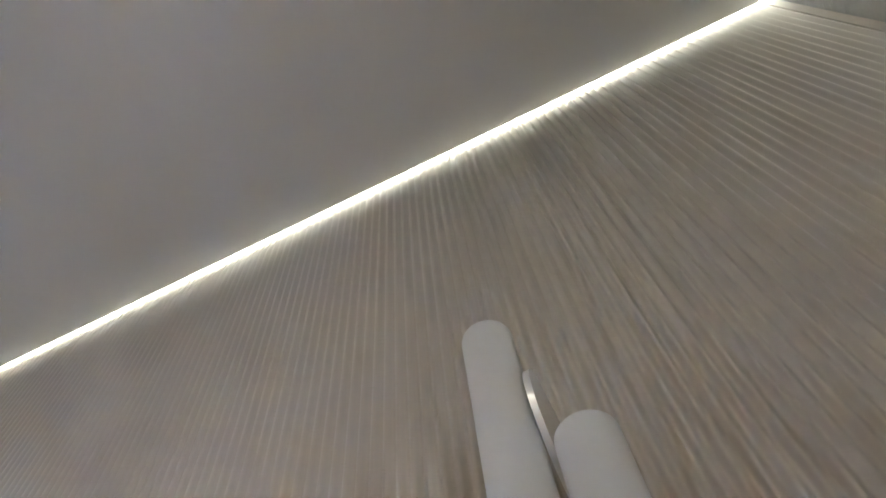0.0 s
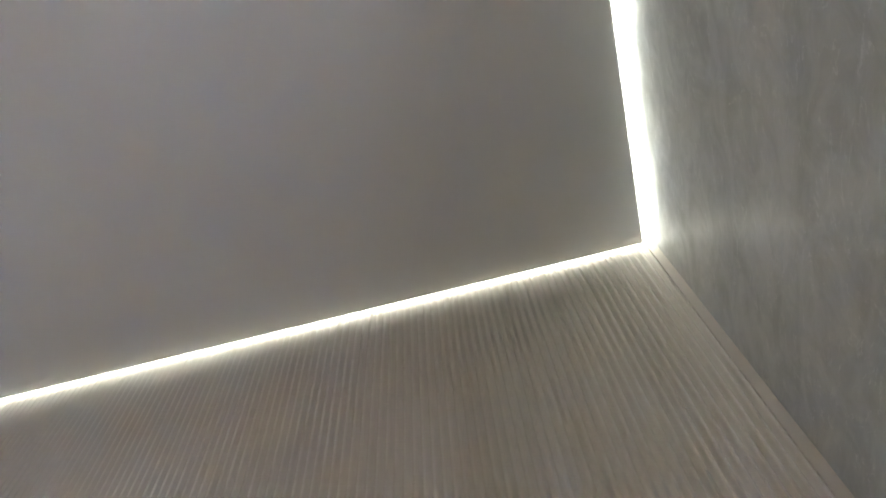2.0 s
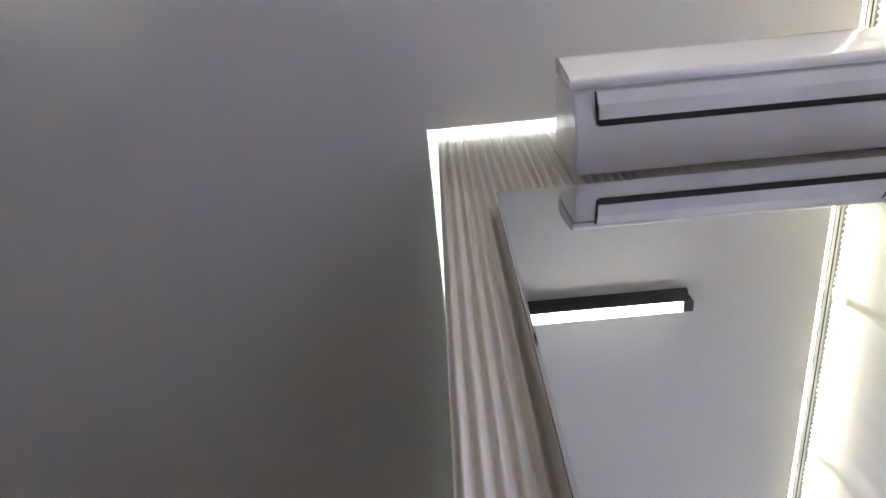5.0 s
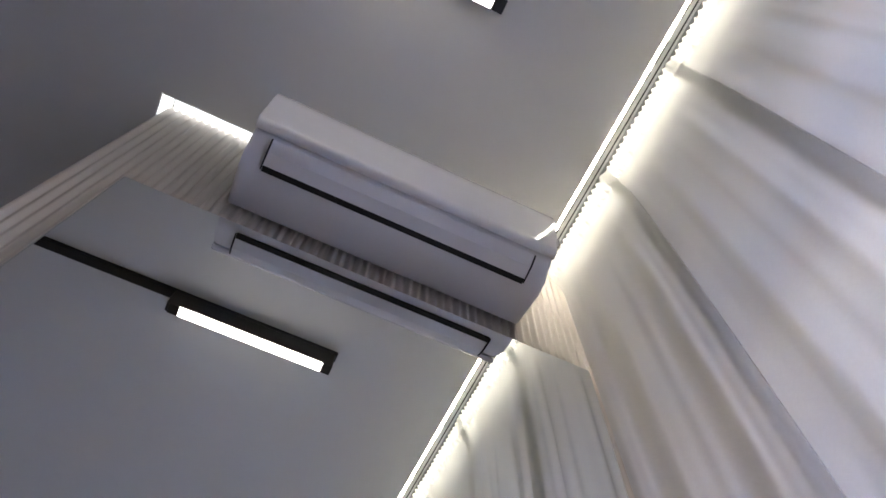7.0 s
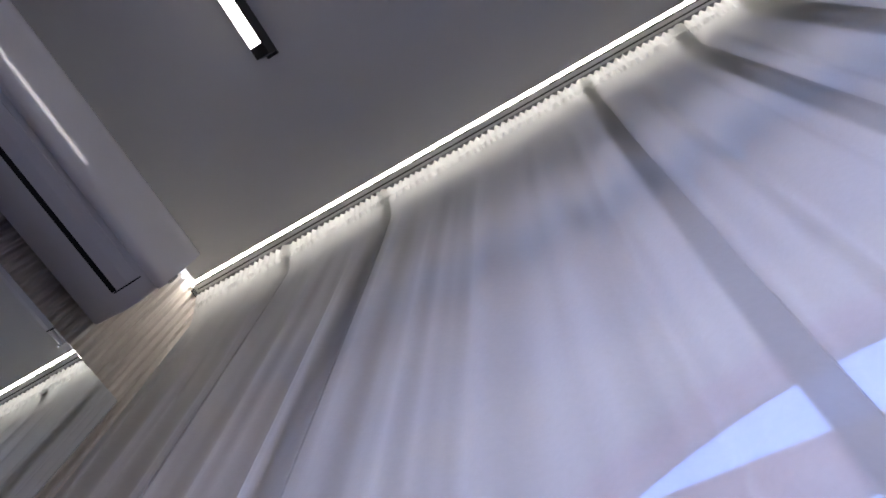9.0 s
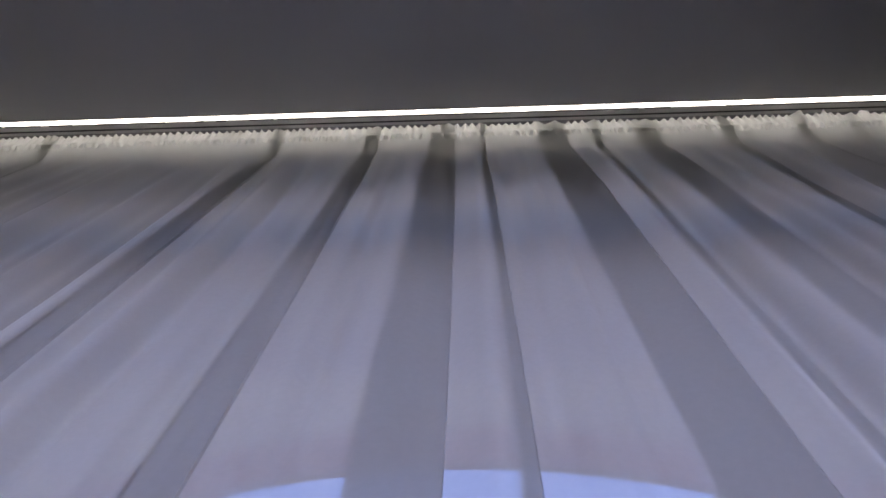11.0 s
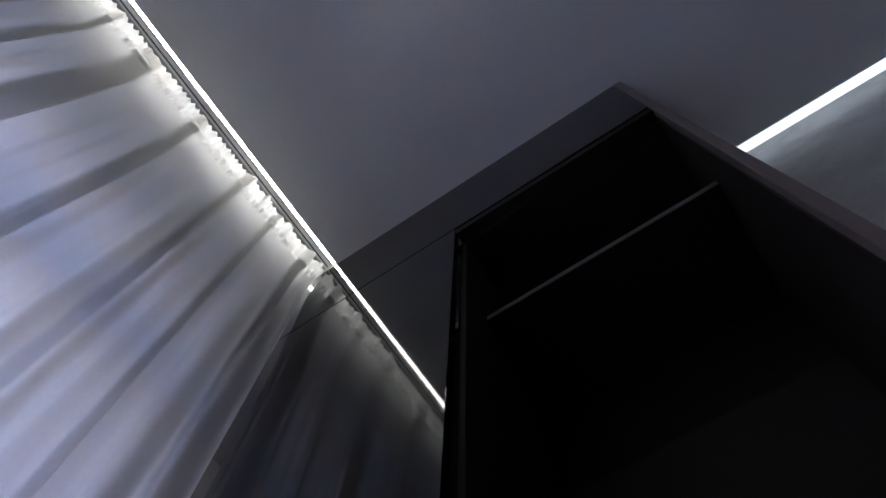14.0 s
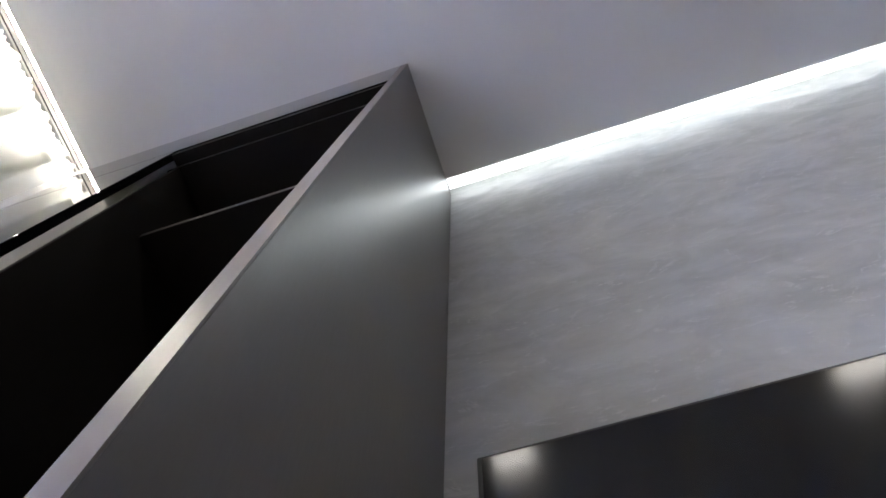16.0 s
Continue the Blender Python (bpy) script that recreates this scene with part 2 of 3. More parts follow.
# ---- setting ----
structure("floor", box(-3.9, 2.0, -3.7, 2.3, -0.12, 0.0), M_FLOOR, "pale oak laminate floor", "floor")
structure("ceiling", prism([(A_EDGE, SOUTH + 0.04), (F_EDGE, SOUTH + 0.04), (F_EDGE, D_EDGE), (C_EDGE, D_EDGE), (C_EDGE, B_EDGE), (A_EDGE, B_EDGE)],
                           "z", CEIL, CEIL + 0.012), M_CEIL, "matt white floating ceiling with a lit gap round it", "ceiling")
structure("ceiling_slab", box(-3.9, 2.0, -3.7, 2.3, CEIL + 0.07, CEIL + 0.2), M_WHITE, "white slab above the floating ceiling", "ceiling")
wall_a = structure("wall_west", box(A_WALL - 0.15, A_WALL, SOUTH, B_WALL, 0, CEIL + 0.07), M_RIB, "beige fluted panel wall under a light strip", "wall")
structure("wall_return", box(A_WALL - 0.15, C_WALL - 0.03, B_WALL, B_WALL + 0.12, 0, CEIL + 0.07), M_PLASTER, "grey trowelled microcement return wall", "wall")
wall_c = structure("wall_mirror", box(C_WALL - 0.03, C_WALL, -0.062, OUTER + 0.2, 0, CEIL + 0.07), M_RIB, "beige fluted panel wall behind the air conditioner", "wall")
structure("wall_east", box(F_WALL, F_WALL + 0.15, SOUTH, OUTER + 0.2, 0, CEIL + 0.07), M_PLASTER, "grey trowelled microcement wall behind the screen", "wall")
structure("wall_south", box(A_WALL - 0.15, F_WALL + 0.15, SOUTH - 0.15, SOUTH, 0, CEIL + 0.07), M_WHITE, "plain white wall", "wall")
structure("trim_corner", box(A_WALL, A_WALL + 0.0075, B_WALL - 0.030, B_WALL - 0.001, 0.0, CEIL + 0.004, 0.001), M_RIB, "flat beige trim beside the fluted panels", "trim")

# light strips in the gap between ceiling and walls
LZ = CEIL + 0.006
def light_strip(x0, x1, y0, y1, lip):
    """A flat diffuser in the ceiling gap, with a thin metal lip along the ceiling's edge."""
    t = empty("light_strip", "glowing white light strip in the gap beside the ceiling", "light strip", "ceiling light strips", at=(x0, y0, LZ))
    part("diffuser", box(0, x1 - x0, 0, y1 - y0, 0, 0.006), M_LED, t)
    a, c, d, e = lip
    part("lip", box(a - x0, c - x0, d - y0, e - y0, -0.0058, -0.0004), M_RAIL, t, "thin white metal lip")


light_strip(A_WALL + 0.004, A_EDGE - 0.001, SOUTH + 0.04, B_EDGE, (A_EDGE - 0.003, A_EDGE - 0.001, SOUTH + 0.04, B_EDGE))
light_strip(A_WALL + 0.001, C_EDGE - 0.001, B_EDGE + 0.001, B_WALL - 0.008, (A_EDGE, C_EDGE - 0.003, B_EDGE + 0.001, B_EDGE + 0.003))
light_strip(C_WALL + 0.001, C_EDGE - 0.001, B_WALL - 0.0005, D_EDGE, (C_EDGE - 0.003, C_EDGE - 0.001, B_EDGE + 0.004, D_EDGE))
light_strip(F_EDGE + 0.001, F_WALL - 0.020, SOUTH + 0.04, 0.150, (F_EDGE + 0.001, F_EDGE + 0.003, SOUTH + 0.04, 0.150))

# ---- window wall and arched window ----
WX, WHALF, WSPRING, WRISE = -0.120, 1.084, 2.066, 0.324
WRAD = (WHALF ** 2 + WRISE ** 2) / (2 * WRISE)
WCZ = WSPRING + WRISE - WRAD


def arc(off=0.0, n=24):
    """Points along the arch, off metres outside the opening."""
    a, rad = math.asin(WHALF / WRAD), WRAD + off
    return [(WX + rad * math.sin(-a + 2 * a * i / n), WCZ + rad * math.cos(-a + 2 * a * i / n)) for i in range(n + 1)]


def wall_with_arch():
    bm = bmesh.new()
    y0, y1, top, sill = OUTER, OUTER + 0.05, CEIL + 0.07, 0.45
    box(C_WALL, WX - WHALF, y0, y1, 0, top, bm=bm)
    box(WX + WHALF, F_WALL, y0, y1, 0, top, bm=bm)
    box(WX - WHALF, WX + WHALF, y0, y1, 0, sill, bm=bm)
    pts = arc()
    for (xa, za), (xb, zb) in zip(pts, pts[1:]):
        q = [(xa, za), (xb, zb), (xb, top), (xa, top)]
        lo = [bm.verts.new((x, y0, z)) for x, z in q]
        hi = [bm.verts.new((x, y1, z)) for x, z in q]
        bm.faces.new(lo)
        bm.faces.new(hi[::-1])
        for i in range(4):
            bm.faces.new((lo[i], lo[(i + 1) % 4], hi[(i + 1) % 4], hi[i]))
    return bm


structure("wall_north", wall_with_arch(), M_WHITE, "white wall with an arched window opening", "wall")
window = tagged(new("window_1"), "arched wooden window with a fanlight behind the sheer curtain", "window", kind="structure")
window.location = (WX, OUTER, 0.45)


def under(ob, parent):
    ob.parent = parent
    ob.matrix_parent_inverse = parent.matrix_basis.inverted()
    return ob


def arch_band(off, w, y0, y1):
    """A bent bar that follows the arch, w wide inwards from off metres outside it."""
    bm = bmesh.new()
    o, i = arc(off), arc(off - w)
    for (p, q), (r, s) in zip(zip(o, o[1:]), zip(i, i[1:])):
        f = [p, q, s, r]
        lo = [bm.verts.new((x, y0, z)) for x, z in f]
        hi = [bm.verts.new((x, y1, z)) for x, z in f]
        bm.faces.new(lo)
        bm.faces.new(hi[::-1])
        for k in range(4):
            bm.faces.new((lo[k], lo[(k + 1) % 4], hi[(k + 1) % 4], hi[k]))
    return bm


yf = OUTER + 0.004
for nm, bm in (("architrave", arch_band(0.035, 0.035, OUTER - 0.015, OUTER - 0.001)),
               ("moulding", arch_band(0.035, 0.011, OUTER - 0.024, OUTER - 0.0155)),
               ("moulding", arch_band(0.014, 0.009, OUTER - 0.022, OUTER - 0.0155)),
               ("window_frame", arch_band(-0.001, 0.04, yf, yf + 0.06)),
               ("jamb", box(WX - WHALF, WX - WHALF + 0.05, yf, yf + 0.06, 0.45, WSPRING, 0.004)),
               ("jamb", box(WX + WHALF - 0.05, WX + WHALF, yf, yf + 0.06, 0.45, WSPRING, 0.004)),
               ("transom", box(WX - WHALF + 0.05, WX + WHALF - 0.05, yf + 0.001, yf + 0.06, 1.895, 2.055, 0.006)),
               ("moulding", box(WX - WHALF + 0.05, WX + WHALF - 0.05, yf - 0.014, yf, 1.916, 1.928, 0.003)),
               ("moulding", box(WX - WHALF + 0.05, WX + WHALF - 0.05, yf - 0.010, yf, 1.897, 1.907, 0.003)),
               ("muntin", box(WX - 0.02, WX + 0.02, yf + 0.005, yf + 0.055, 0.5, 1.894, 0.004)),
               ("window_sill", box(WX - WHALF - 0.05, WX + WHALF + 0.05, OUTER - 0.12, OUTER + 0.05, 0.41, 0.449, 0.006))):
    under(finish(nm, bm, M_WOOD), window)
pane = under(finish("pane", box(WX - WHALF + 0.04, WX + WHALF - 0.04, yf + 0.028, yf + 0.034, 0.46, 1.98), M_GLASS), window)
pane.visible_shadow = False
inner = [(x, z) for x, z in arc(-0.035) if z > 2.02]
pane = under(finish("pane", prism(inner, "y", yf + 0.028, yf + 0.034), M_GLASS), window)
pane.visible_shadow = False

# ---- curtain and its rail ----
CX0, CX1 = C_WALL + 0.014, 1.222
rail = empty("curtain_rail", "white double-groove ceiling curtain rail", "curtain rail", at=(0, D_EDGE, CEIL))
part("led_profile", box(CX0, CX1, 0.001, 0.0095, 0.0005, 0.012, 0.0012), M_CLED, rail, "glowing white light strip")
part("rear_led_profile", box(CX0, CX1, 0.118, 0.130, 0.004, 0.016, 0.002), M_RLED, rail, "glowing light strip behind the curtain")
part("track_body", box(CX0, CX1, 0.0100, 0.041, 0.004, 0.03, 0.001), M_RAIL, rail)
for y0, y1 in ((0.0118, 0.0160), (0.0285, 0.0325)):
    part("groove", box(CX0 + 0.01, CX1 - 0.002, y0, y1, 0.0025, 0.0045), M_GROOVE, rail, "dark rail groove")
# added strip, no part of the rail: darkens the gaps between the heading's gathers
part("gap_shade_strip", box(CX0, CX1, 0.0412, 0.068, 0.005, 0.03, 0.001), M_GAPSHADE, rail, "grey strip over the heading, standing in for shade in its gaps")
# white joint clips bridge the front groove
for xa, xb in ((-1.342, -1.317), (-1.246, -1.177), (-0.966, -0.877), (-0.852, -0.815), (-0.785, -0.716), (-0.645, -0.633), (0.412, 0.429), (0.503, 0.659)):
    part("joint_clip", box(xa, xb, 0.0112, 0.0166, 0.0012, 0.0024, 0.0004), M_RAIL, rail)

part("end_hook", box(CX0 - 0.004, CX0 + 0.002, 0.020, 0.050, -0.016, 0.003, 0.0015), M_GROOVE, rail, "dark rail end hook")
part("end_cap", box(CX0 - 0.008, CX0 - 0.0005, 0.010, 0.041, 0.002, 0.03, 0.001), M_RAIL, rail)

# doubled-back folds of the cloth, from edge to edge
FOLDS = ((-1.69, -1.65), (-1.32, -1.28), (-0.645, -0.605), (-0.372, -0.325), (-0.192, -0.110), (-0.046, -0.028), (0.115, 0.205), (0.268, 0.296),
         (0.385, 0.462), (0.622, 0.665), (0.835, 0.87), (0.985, 1.012), (1.13, 1.172))
# soft valleys between them
DIPS = (-1.92, -1.82, -1.75, -1.55, -1.46, -1.40, -1.17, -1.005, -0.83, -0.72, -0.50, -0.26, 0.0, 0.05, 0.33, 0.51, 0.565, 0.74, 0.79, 0.935, 1.07)
TIPS = (0.87, 0.935, 1.042, 1.14, 1.20)      # large gathers of the heading beside the wardrobe


def curtain_mesh():
    rnd = random.Random(11)
    step, lay = 0.0032, 0.005
    top, low, back = [], [], []        # place at the heading, place in the drop, depth of the layer
    x = CX0
    for a, b in FOLDS + ((CX1, CX1),):
        n = max(3, int((b - a) / step))
        ease = 0 if not low else 14
        k = 0
        while x < b:
            low.append(x)
            top.append(x if x < a else a + (x - a) / 3)
            back.append(2 * lay * (1 + math.cos(math.pi * k / ease)) / 2 if k < ease else 0.0)
            x += step
            k += 1
        if b > a:
            for k in range(n + 1):
                low.append(b - (b - a) * k / n)
                top.append(a + (b - a) * (1 + k / n) / 3)
                back.append(lay * (0.5 + 0.5 * k / n))
            for k in range(n + 1):
                low.append(a + (b - a) * k / n)
                top.append(a + (b - a) * (2 + k / n) / 3)
                back.append(lay * (1.2 + 0.8 * k / n))
            x = b + step
    top, low, back = np.array(top), np.array(low), np.array(back)
    keep = low < CX1
    top, low, back = top[keep], low[keep], back[keep]
    xs, hs = low - CX0, top - CX0
    knots = [0.0]
    while knots[-1] < CX1 - CX0 + 0.3:
        knots.append(knots[-1] + rnd.uniform(0.07, 0.20))
    am = np.interp(xs, knots, [rnd.uniform(0.3, 1.2) for _ in knots])
    ph = np.interp(xs, knots, np.arange(len(knots)) * 2 * np.pi)
    gather = np.interp(low, (CX1 - 0.45, CX1 - 0.05), (0.0, 1.0))
    tph = np.pi * (hs / 0.0205 + 0.16 * np.sin(hs * 9) + 0.12 * np.sin(hs * 31))
    tip = (1 - np.abs(np.sin(tph))) ** 0.8
    tam = 0.0115 * (1 + 0.25 * np.sin(xs * 23 + 1) * np.sin(xs * 7)) * (1 - 0.4 * gather)
    big = sum(np.exp(-np.abs(top - c) / 0.011) for c in TIPS)
    ruck = np.sin(hs * 83 + 3 * np.sin(hs * 17)) * np.sin(hs * 171 + 2 * np.sin(hs * 29))
    ruck = np.sign(ruck) * np.abs(ruck) ** 0.6
    crease = np.sin(xs * 47 + 2.5 * np.sin(xs * 13)) + 0.6 * np.sin(xs * 101 + 3 * np.sin(xs * 19))
    dips = sum(np.exp(-((low - c) / 0.020) ** 2) for c in DIPS)
    zs = [-0.004, -0.007, -0.011, -0.016, -0.022, -0.028, -0.034, -0.040, -0.045, -0.049, -0.053, -0.057, -0.061, -0.065, -0.069, -0.074, -0.080, -0.088, -0.10, -0.12, -0.145,
          -0.18, -0.22, -0.28, -0.36, -0.45, -0.55, -0.66, -0.78, -0.92, -1.08, -1.26, -1.46, -1.70, -1.98, -2.30, -2.68]
    verts, faces, n = [], [], len(low)
    for z in zs:
        d = -z
        head = max(0.0, 1 - d / 0.05) ** 1.4
        lap = max(0.0, min(1.0, (d - 0.02) / 0.40))
        lap = 0.90 + 0.10 * lap * lap * (3 - 2 * lap)
        body = max(0.0, min(1.0, (d - 0.03) / 0.5)) ** 1.35
        hem = math.exp(-((d - 0.057) / 0.010) ** 2)
        under_hem = math.exp(-((d - 0.075) / 0.03) ** 2)
        lean = min(1.0, d / 0.15)
        y = 0.050 + 0.042 * lean * lean * (3 - 2 * lean) + 0.012 * min(1.0, d / 1.1) + (8.0 * lap - 7.0) * back + 0.012 * body * dips
        y = y - head * (tam * tip + 0.016 * big) + body * (0.010 + 0.010 * gather) * am * np.sin(ph + 0.35 * np.sin(d * 2.1 + xs * 2))
        y = y + 0.006 * body * np.sin(xs * 5.1 + d) + 0.009 * hem * ruck + (0.0022 * body + 0.0012 * under_hem) * crease
        y = y + 0.0012 * under_hem * np.sin(tph * 0.5 + 2 * np.sin(xs * 37))
        x = top + lap * (low - top) + body * 0.006 * np.sin(d * 1.3 + xs * 3.1) + 0.002 * head * ruck
        x = np.clip(x, CX0, CX1)
        zt = np.full_like(x, z) + 0.010 * big * head + 0.004 * ruck * hem
        verts += list(zip(x, y, zt))
    for r in range(len(zs) - 1):
        faces += [(r * n + i, r * n + i + 1, (r + 1) * n + i + 1, (r + 1) * n + i) for i in range(n - 1)]
    me = bpy.data.meshes.new("sheer_curtain")
    me.from_pydata(verts, [], faces)
    bm = bmesh.new()
    bm.from_mesh(me)
    bpy.data.meshes.remove(me)
    return bm


curtain = finish("sheer_curtain", curtain_mesh(), M_SHEER, smooth=True)
curtain.location = (0, D_EDGE, CEIL)
tagged(curtain, "white sheer voile curtain gathered in uneven folds under the rail", "curtain")

# ---- air conditioner ----
AY0, AY1 = 0.264, 1.074
ac = empty("air_conditioner", "white wall-mounted split air conditioner above the mirror", "air conditioner", at=(C_WALL, 0, 0))


def slab_profile(points, y0, y1, r=0.012):
    bm = prism(points, "y", y0, y1)
    caps = [e for e in bm.edges if abs(e.verts[0].co.y - e.verts[1].co.y) < 1e-6]
    bmesh.ops.bevel(bm, geom=caps, offset=r, segments=3, affect="EDGES", profile=0.5)
    return bm


def curve2(points, n=6):
    """Rounds an open run of points by a quadratic through each middle point."""
    out = []
    for (ax, az), (bx, bz), (cx, cz) in points:
        for i in range(n + 1):
            t = i / n
            out.append(((1 - t) ** 2 * ax + 2 * t * (1 - t) * bx + t * t * cx, (1 - t) ** 2 * az + 2 * t * (1 - t) * bz + t * t * cz))
    return out


body = [(0.014, 2.545), (0.014, 2.285)] + curve2([((0.10, 2.262), (0.18, 2.262), (0.214, 2.312))]) + [(0.222, 2.49), (0.20, 2.54)]
part("body", slab_profile(body, AY0, AY1, 0.010), M_AC2, ac, smooth=True)
front = curve2([((0.216, 2.307), (0.236, 2.303), (0.242, 2.33))]) + curve2([((0.260, 2.45), (0.272, 2.545), (0.19, 2.566))], 14) + [(0.19, 2.552), (0.228, 2.50), (0.218, 2.33)]
panel = slab_profile(front, AY0 - 0.002, AY1 + 0.002, 0.006)
for v in panel.verts:
    s_ = max(0.0, v.co.z - 2.515) + max(0.0, 0.235 - v.co.x) * 0.6 if v.co.z > 2.515 else 0.0
    inset = 0.045 * (1 - math.sqrt(max(0.0, 1 - min(1.0, s_ / 0.060) ** 2)))
    v.co.y += inset if v.co.y < (AY0 + AY1) / 2 else -inset
part("front_panel", panel, M_AC, ac, "glossy white front panel", smooth=True)
part("air_slot", prism([(0.1365, 2.268), (0.1365, 2.2592), (0.152, 2.2620), (0.152, 2.272)], "y", AY0 + 0.054, AY1 - 0.056), M_SLOT, ac, "dark air slot")
flap = [(0.152, 2.2650), (0.152, 2.2605), (0.185, 2.2672), (0.212, 2.2838), (0.210, 2.290), (0.183, 2.273)]
part("flap", prism(flap, "y", AY0 + 0.054, AY1 - 0.056), M_AC2, ac)
for y in (AY0 + 0.051, AY1 - 0.053):
    part("flap_gap", prism([(0.140, 2.268), (0.140, 2.2600), (0.185, 2.2668), (0.212, 2.2833), (0.212, 2.290)], "y", y - 0.0015, y + 0.0015), M_SLOT, ac)
part("chrome_corner", box(0.236, 0.256, AY1 - 0.0015, AY1 + 0.006, 2.325, 2.36, 0.003), M_CHROME, ac, "clear shiny corner cap")

# ---- mirror ----
MY0, MY1, MZ1 = 0.062, 1.245, 2.139
mirror = empty("wall_mirror", "large frameless wall mirror under the air conditioner", "mirror", at=(C_WALL, 0, 0))
part("backing", box(0.012, 0.0355, MY0 + 0.004, MY1 - 0.004, 0.75, MZ1 - 0.004), M_DARK, mirror)
part("mirror_edge", box(0.0358, 0.0468, MY0, MY1, 0.746, MZ1, 0.0055), M_EDGE, mirror, "polished mirror edge")
part("mirror_glass", box(0.0468, 0.0472, MY0 + 0.0056, MY1 - 0.0056, 0.7516, MZ1 - 0.0056), M_MIRROR, mirror)

# ---- track lights ----
def track_light(x, y_end, y_start):
    t = empty("track_light", "black ceiling track with a glowing linear lamp and an added unseen one", "track light", "ceiling track lights", at=(x, 0, CEIL))
    part("track", box(-0.017, 0.017, y_start, y_end, -0.020, -0.0005, 0.002), M_BLACK, t)
    # the lamp 1.5 m further south is unseen, added to brighten the ceiling
    for y1 in (y_end, y_end - 1.5):
        body_ = part("lamp_body", box(-0.0195, 0.0195, y1 - 0.585, y1 - 0.008, -0.0935, -0.0205, 0.004), M_BLACK, t)
        part("diffuser", box(-0.018, 0.018, y1 - 0.54, y1 - 0.042, -0.0985, -0.0937, 0.002), M_TRACKLED, body_, "glowing white diffuser")
        part("end_cap", box(-0.0195, 0.0195, y1 - 0.0415, y1 - 0.008, -0.0985, -0.0937, 0.002), M_BLACK, body_)
        part("end_cap", box(-0.0195, 0.0195, y1 - 0.575, y1 - 0.5405, -0.0985, -0.0937, 0.002), M_BLACK, body_)
    return t


tr = track_light(-1.361, 0.722, -1.9)
copy_thing(tr, pose(0.57, -0.025, CEIL))

# ---- wardrobe ----
WF, WS = 1.227, 0.153
wr = empty("wardrobe", "tall dark wardrobe with an open bay and a glossy door", "wardrobe", at=(WF, WS, 0))
DEP, WID = F_WALL - 0.002 - WF, 1.55
ZG, ZO, YO = 2.334, 2.304, 0.711 - WS
part("side_panel", box(0.002, DEP, 0, 0.019, 0.0, CEIL - 0.002, 0.0008), M_LAMINATE, wr, "taupe laminate side panel")
part("edge_band", box(0.0, 0.0018, 0.0, 0.019, 0.0, CEIL - 0.002), M_BAND, wr, "light beige edge band")
part("top_panel", box(0.0, 0.018, 0.0195, WID, ZG + 0.003, CEIL - 0.002, 0.001), M_GLOSS, wr, "glossy dark top panel")
part("door", box(0.0, 0.018, YO, WID, 0.06, ZG - 0.003, 0.001), M_GLOSS, wr, "glossy dark reflecting door")
part("lintel", box(0.004, 0.05, 0.0195, YO, ZO, ZG + 0.002, 0.001), M_DARK, wr, "black top rail")
part("bay_ceiling", box(0.035, DEP - 0.02, 0.0195, YO + 0.02, ZO - 0.016, ZO - 0.0005), M_DARK, wr)
part("bay_ceiling_edge", box(0.0335, 0.0348, 0.0195, YO - 0.012, ZO - 0.014, ZO - 0.002), M_BLACK, wr)
part("partition", box(0.035, DEP - 0.02, YO - 0.012, YO + 0.006, 0.06, ZO - 0.017), M_DARK, wr)
part("partition_edge", box(0.0335, 0.0348, YO - 0.011, YO - 0.001, 0.06, ZO - 0.003), M_BLACK, wr)
part("back_panel", box(DEP - 0.018, DEP - 0.004, 0.0195, WID, 0.06, CEIL - 0.02), M_DARK, wr)
part("inner_side", box(0.02, DEP - 0.02, 0.0192, 0.0225, 0.06, ZO - 0.017), M_DARK, wr)
sh = part("shelf", box(0.112, DEP - 0.02, 0.0228, YO - 0.0125, 1.990, 2.008), M_DARK, wr)
part("shelf_edge", box(0.1104, 0.1118, 0.0228, YO - 0.0125, 1.990, 2.008), M_SHELF, sh, "light shelf edge")
part("plinth", box(0.03, DEP, 0.02, WID, 0.0, 0.058), M_BLACK, wr)

# ---- screen on the east wall ----
TY1, TY0, TZ1, TZ0 = 0.097, -1.133, 1.358, 0.66
tv = empty("television", "flat black wall-mounted television, switched off", "television", at=(F_WALL - 0.012, 0, TZ1))
tv.rotation_euler = (0, radians(-0.9), 0)
TH = TZ0 - TZ1
part("bracket", box(-0.02, 0.0112, -0.75, -0.35, TH + 0.2, TH + 0.5, 0.003), M_BEZEL, tv)
part("housing", box(-0.033, -0.0002, TY0 + 0.02, TY1 - 0.02, TH + 0.02, -0.02, 0.006), M_BEZEL, tv)
part("bezel", box(-0.044, -0.0335, TY0, TY1, TH, 0, 0.002), M_BEZEL, tv)
part("screen", box(-0.0448, -0.0442, TY0 + 0.006, TY1 - 0.006, TH + 0.012, -0.006), M_SCREEN, tv, "black glass screen")

# ---- twin wall lamp ----
def tube(r, z0, z1, rim=0.010, seg=40):
    bm = bmesh.new()
    prof = [(r - 0.004, z0), (r, z0 + 0.004), (r, z1 - rim)] + [(r - rim + rim * math.cos(a), z1 - rim + rim * math.sin(a)) for a in (0.4, 0.8, 1.2, 1.57)]
    rings = [[bm.verts.new((p * math.cos(2 * math.pi * k / seg), p * math.sin(2 * math.pi * k / seg), z)) for k in range(seg)] for p, z in prof]
    for a, b in zip(rings, rings[1:]):
        for k in range(seg):
            bm.faces.new((a[k], a[(k + 1) % seg], b[(k + 1) % seg], b[k]))
    bm.faces.new(rings[0][::-1])
    bm.faces.new(rings[-1])
    return bm


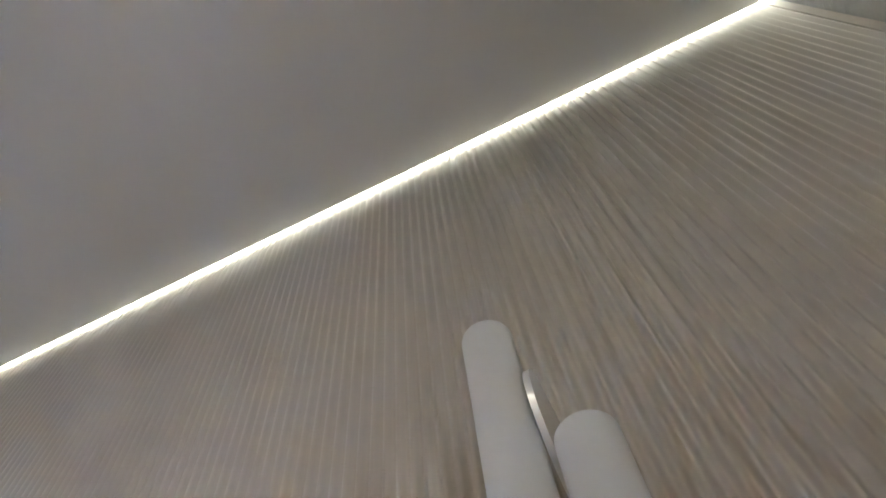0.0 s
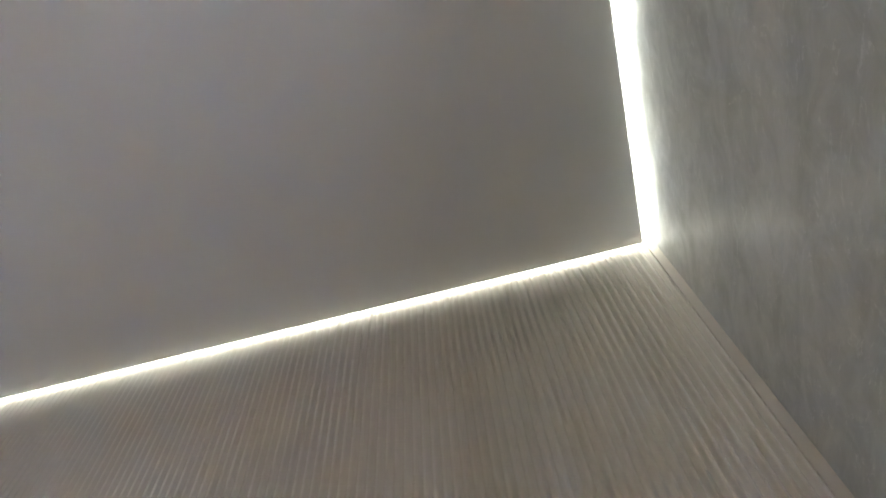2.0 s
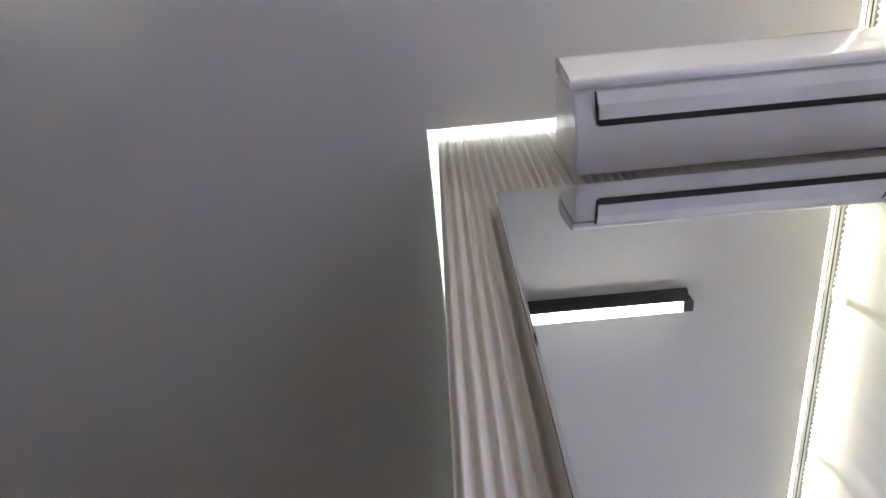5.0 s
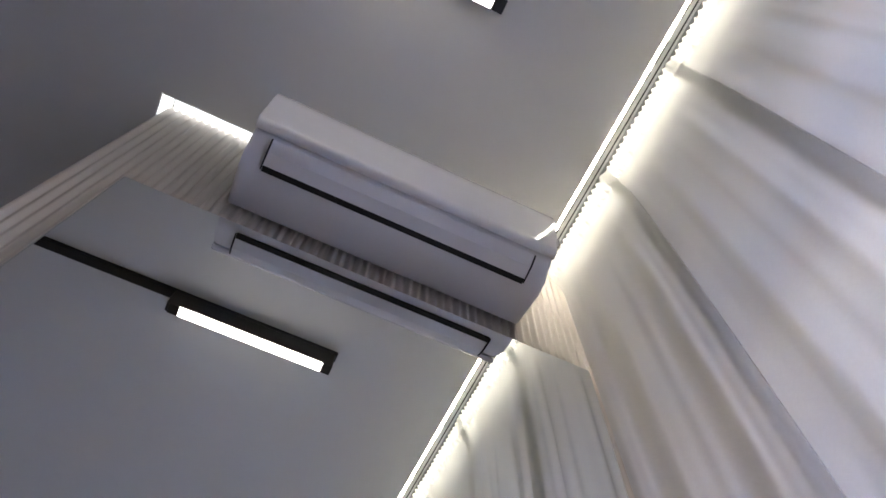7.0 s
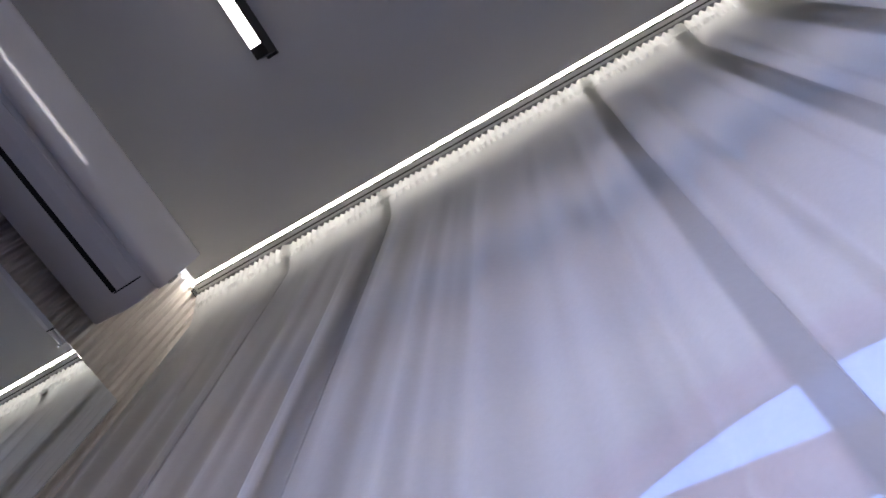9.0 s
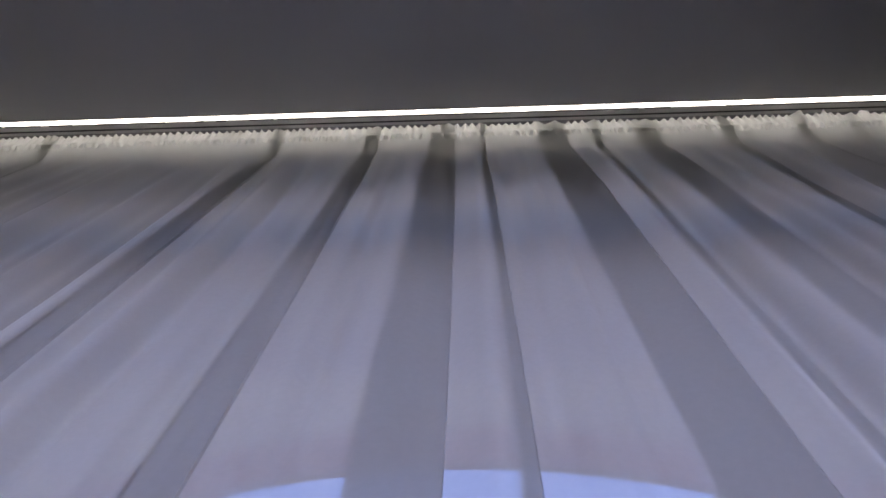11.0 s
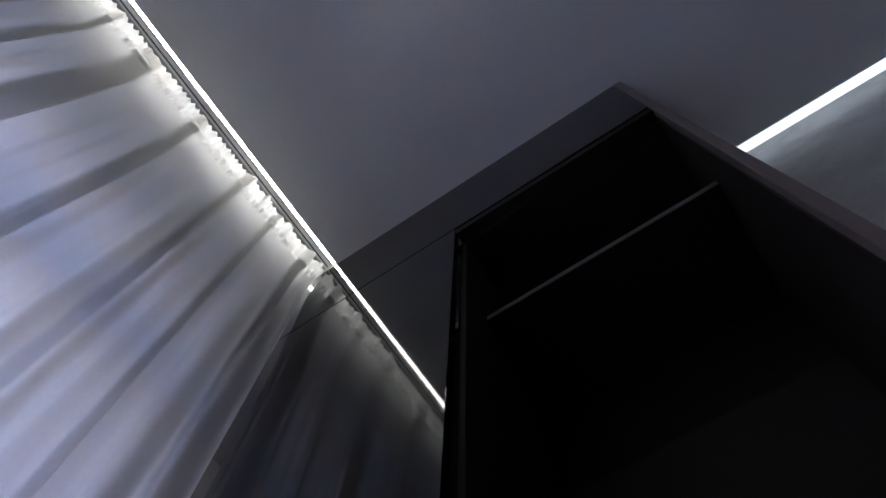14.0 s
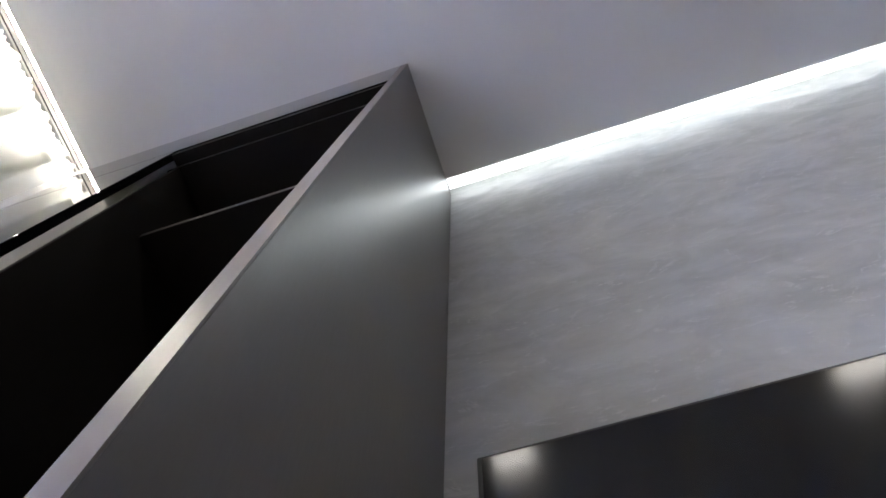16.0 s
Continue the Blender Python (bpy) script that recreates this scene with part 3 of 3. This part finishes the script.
def moved(bm, v):
    bmesh.ops.translate(bm, verts=bm.verts[:], vec=v)
    return bm


lamp = empty("wall_lamp", "wall lamp with two opal white tubes and a bright metal disc", "wall lamp", at=(A_WALL + 0.012, -1.062, 0))
SX = 0.155
part("tube_shade", moved(tube(0.034, 0.95, 1.474), (SX, 0.0, 0)), M_SHADE, lamp, "tall opal white tube", smooth=True)
part("tube_shade", moved(tube(0.034, 0.80, 1.244), (SX, 0.078, 0)), M_SHADE, lamp, "short opal white tube", smooth=True)
disc = bmesh.new()
bmesh.ops.create_cone(disc, cap_ends=True, segments=64, radius1=0.10, radius2=0.10, depth=0.008,
                      matrix=pose(SX - 0.078, 0.039, 1.315, 90, 0, 0))
part("disc", disc, M_PLATE, lamp, "round bright metal disc", smooth=True)
part("wall_bar", box(0.0, SX - 0.10, 0.030, 0.048, 1.22, 1.34, 0.003), M_PLATE, lamp, "metal wall bar")
for y, z in ((0.012, 1.474), (0.084, 1.244)):
    part("stud", moved(tube(0.0045, 0, 0.009, 0.002, 12), (SX + 0.010, y, z - 0.001)), M_PLATE, lamp, "small metal stud")

# ---- flutes of the panel walls, one piece each ----
def flute_mesh(name, height):
    n = 10
    bm = bmesh.new()
    w, d = RIB / 2 - 0.0001, 0.0118
    prof = [(d * (0.5 - 0.5 * math.cos(2 * math.pi * i / n)), -w + 2 * w * i / n) for i in range(n + 1)]
    lo = [bm.verts.new((x, y, 0)) for x, y in prof]
    hi = [bm.verts.new((x, y, height)) for x, y in prof]
    for i in range(n):
        bm.faces.new((lo[i], lo[i + 1], hi[i + 1], hi[i]))
    bm.faces.new(lo)
    bm.faces.new(hi[::-1])
    bmesh.ops.recalc_face_normals(bm, faces=bm.faces)
    me = bpy.data.meshes.new(name)
    bm.to_mesh(me)
    bm.free()
    me.materials.append(M_RIB)
    for p in me.polygons:
        p.use_smooth = len(p.vertices) == 4
    return me


flute = flute_mesh("slat", CEIL + 0.004)
y = B_WALL - 0.030 - RIB / 2
while y > SOUTH + RIB:
    s = new("slat", flute)
    s.location = (A_WALL - 0.0004, y, 0)
    s.parent = wall_a
    y -= RIB
y = -0.062 + RIB / 2 + 0.001
while y < OUTER - RIB:
    s = new("slat", flute)
    s.location = (C_WALL - 0.0004, y, 0)
    s.parent = wall_c
    y += RIB
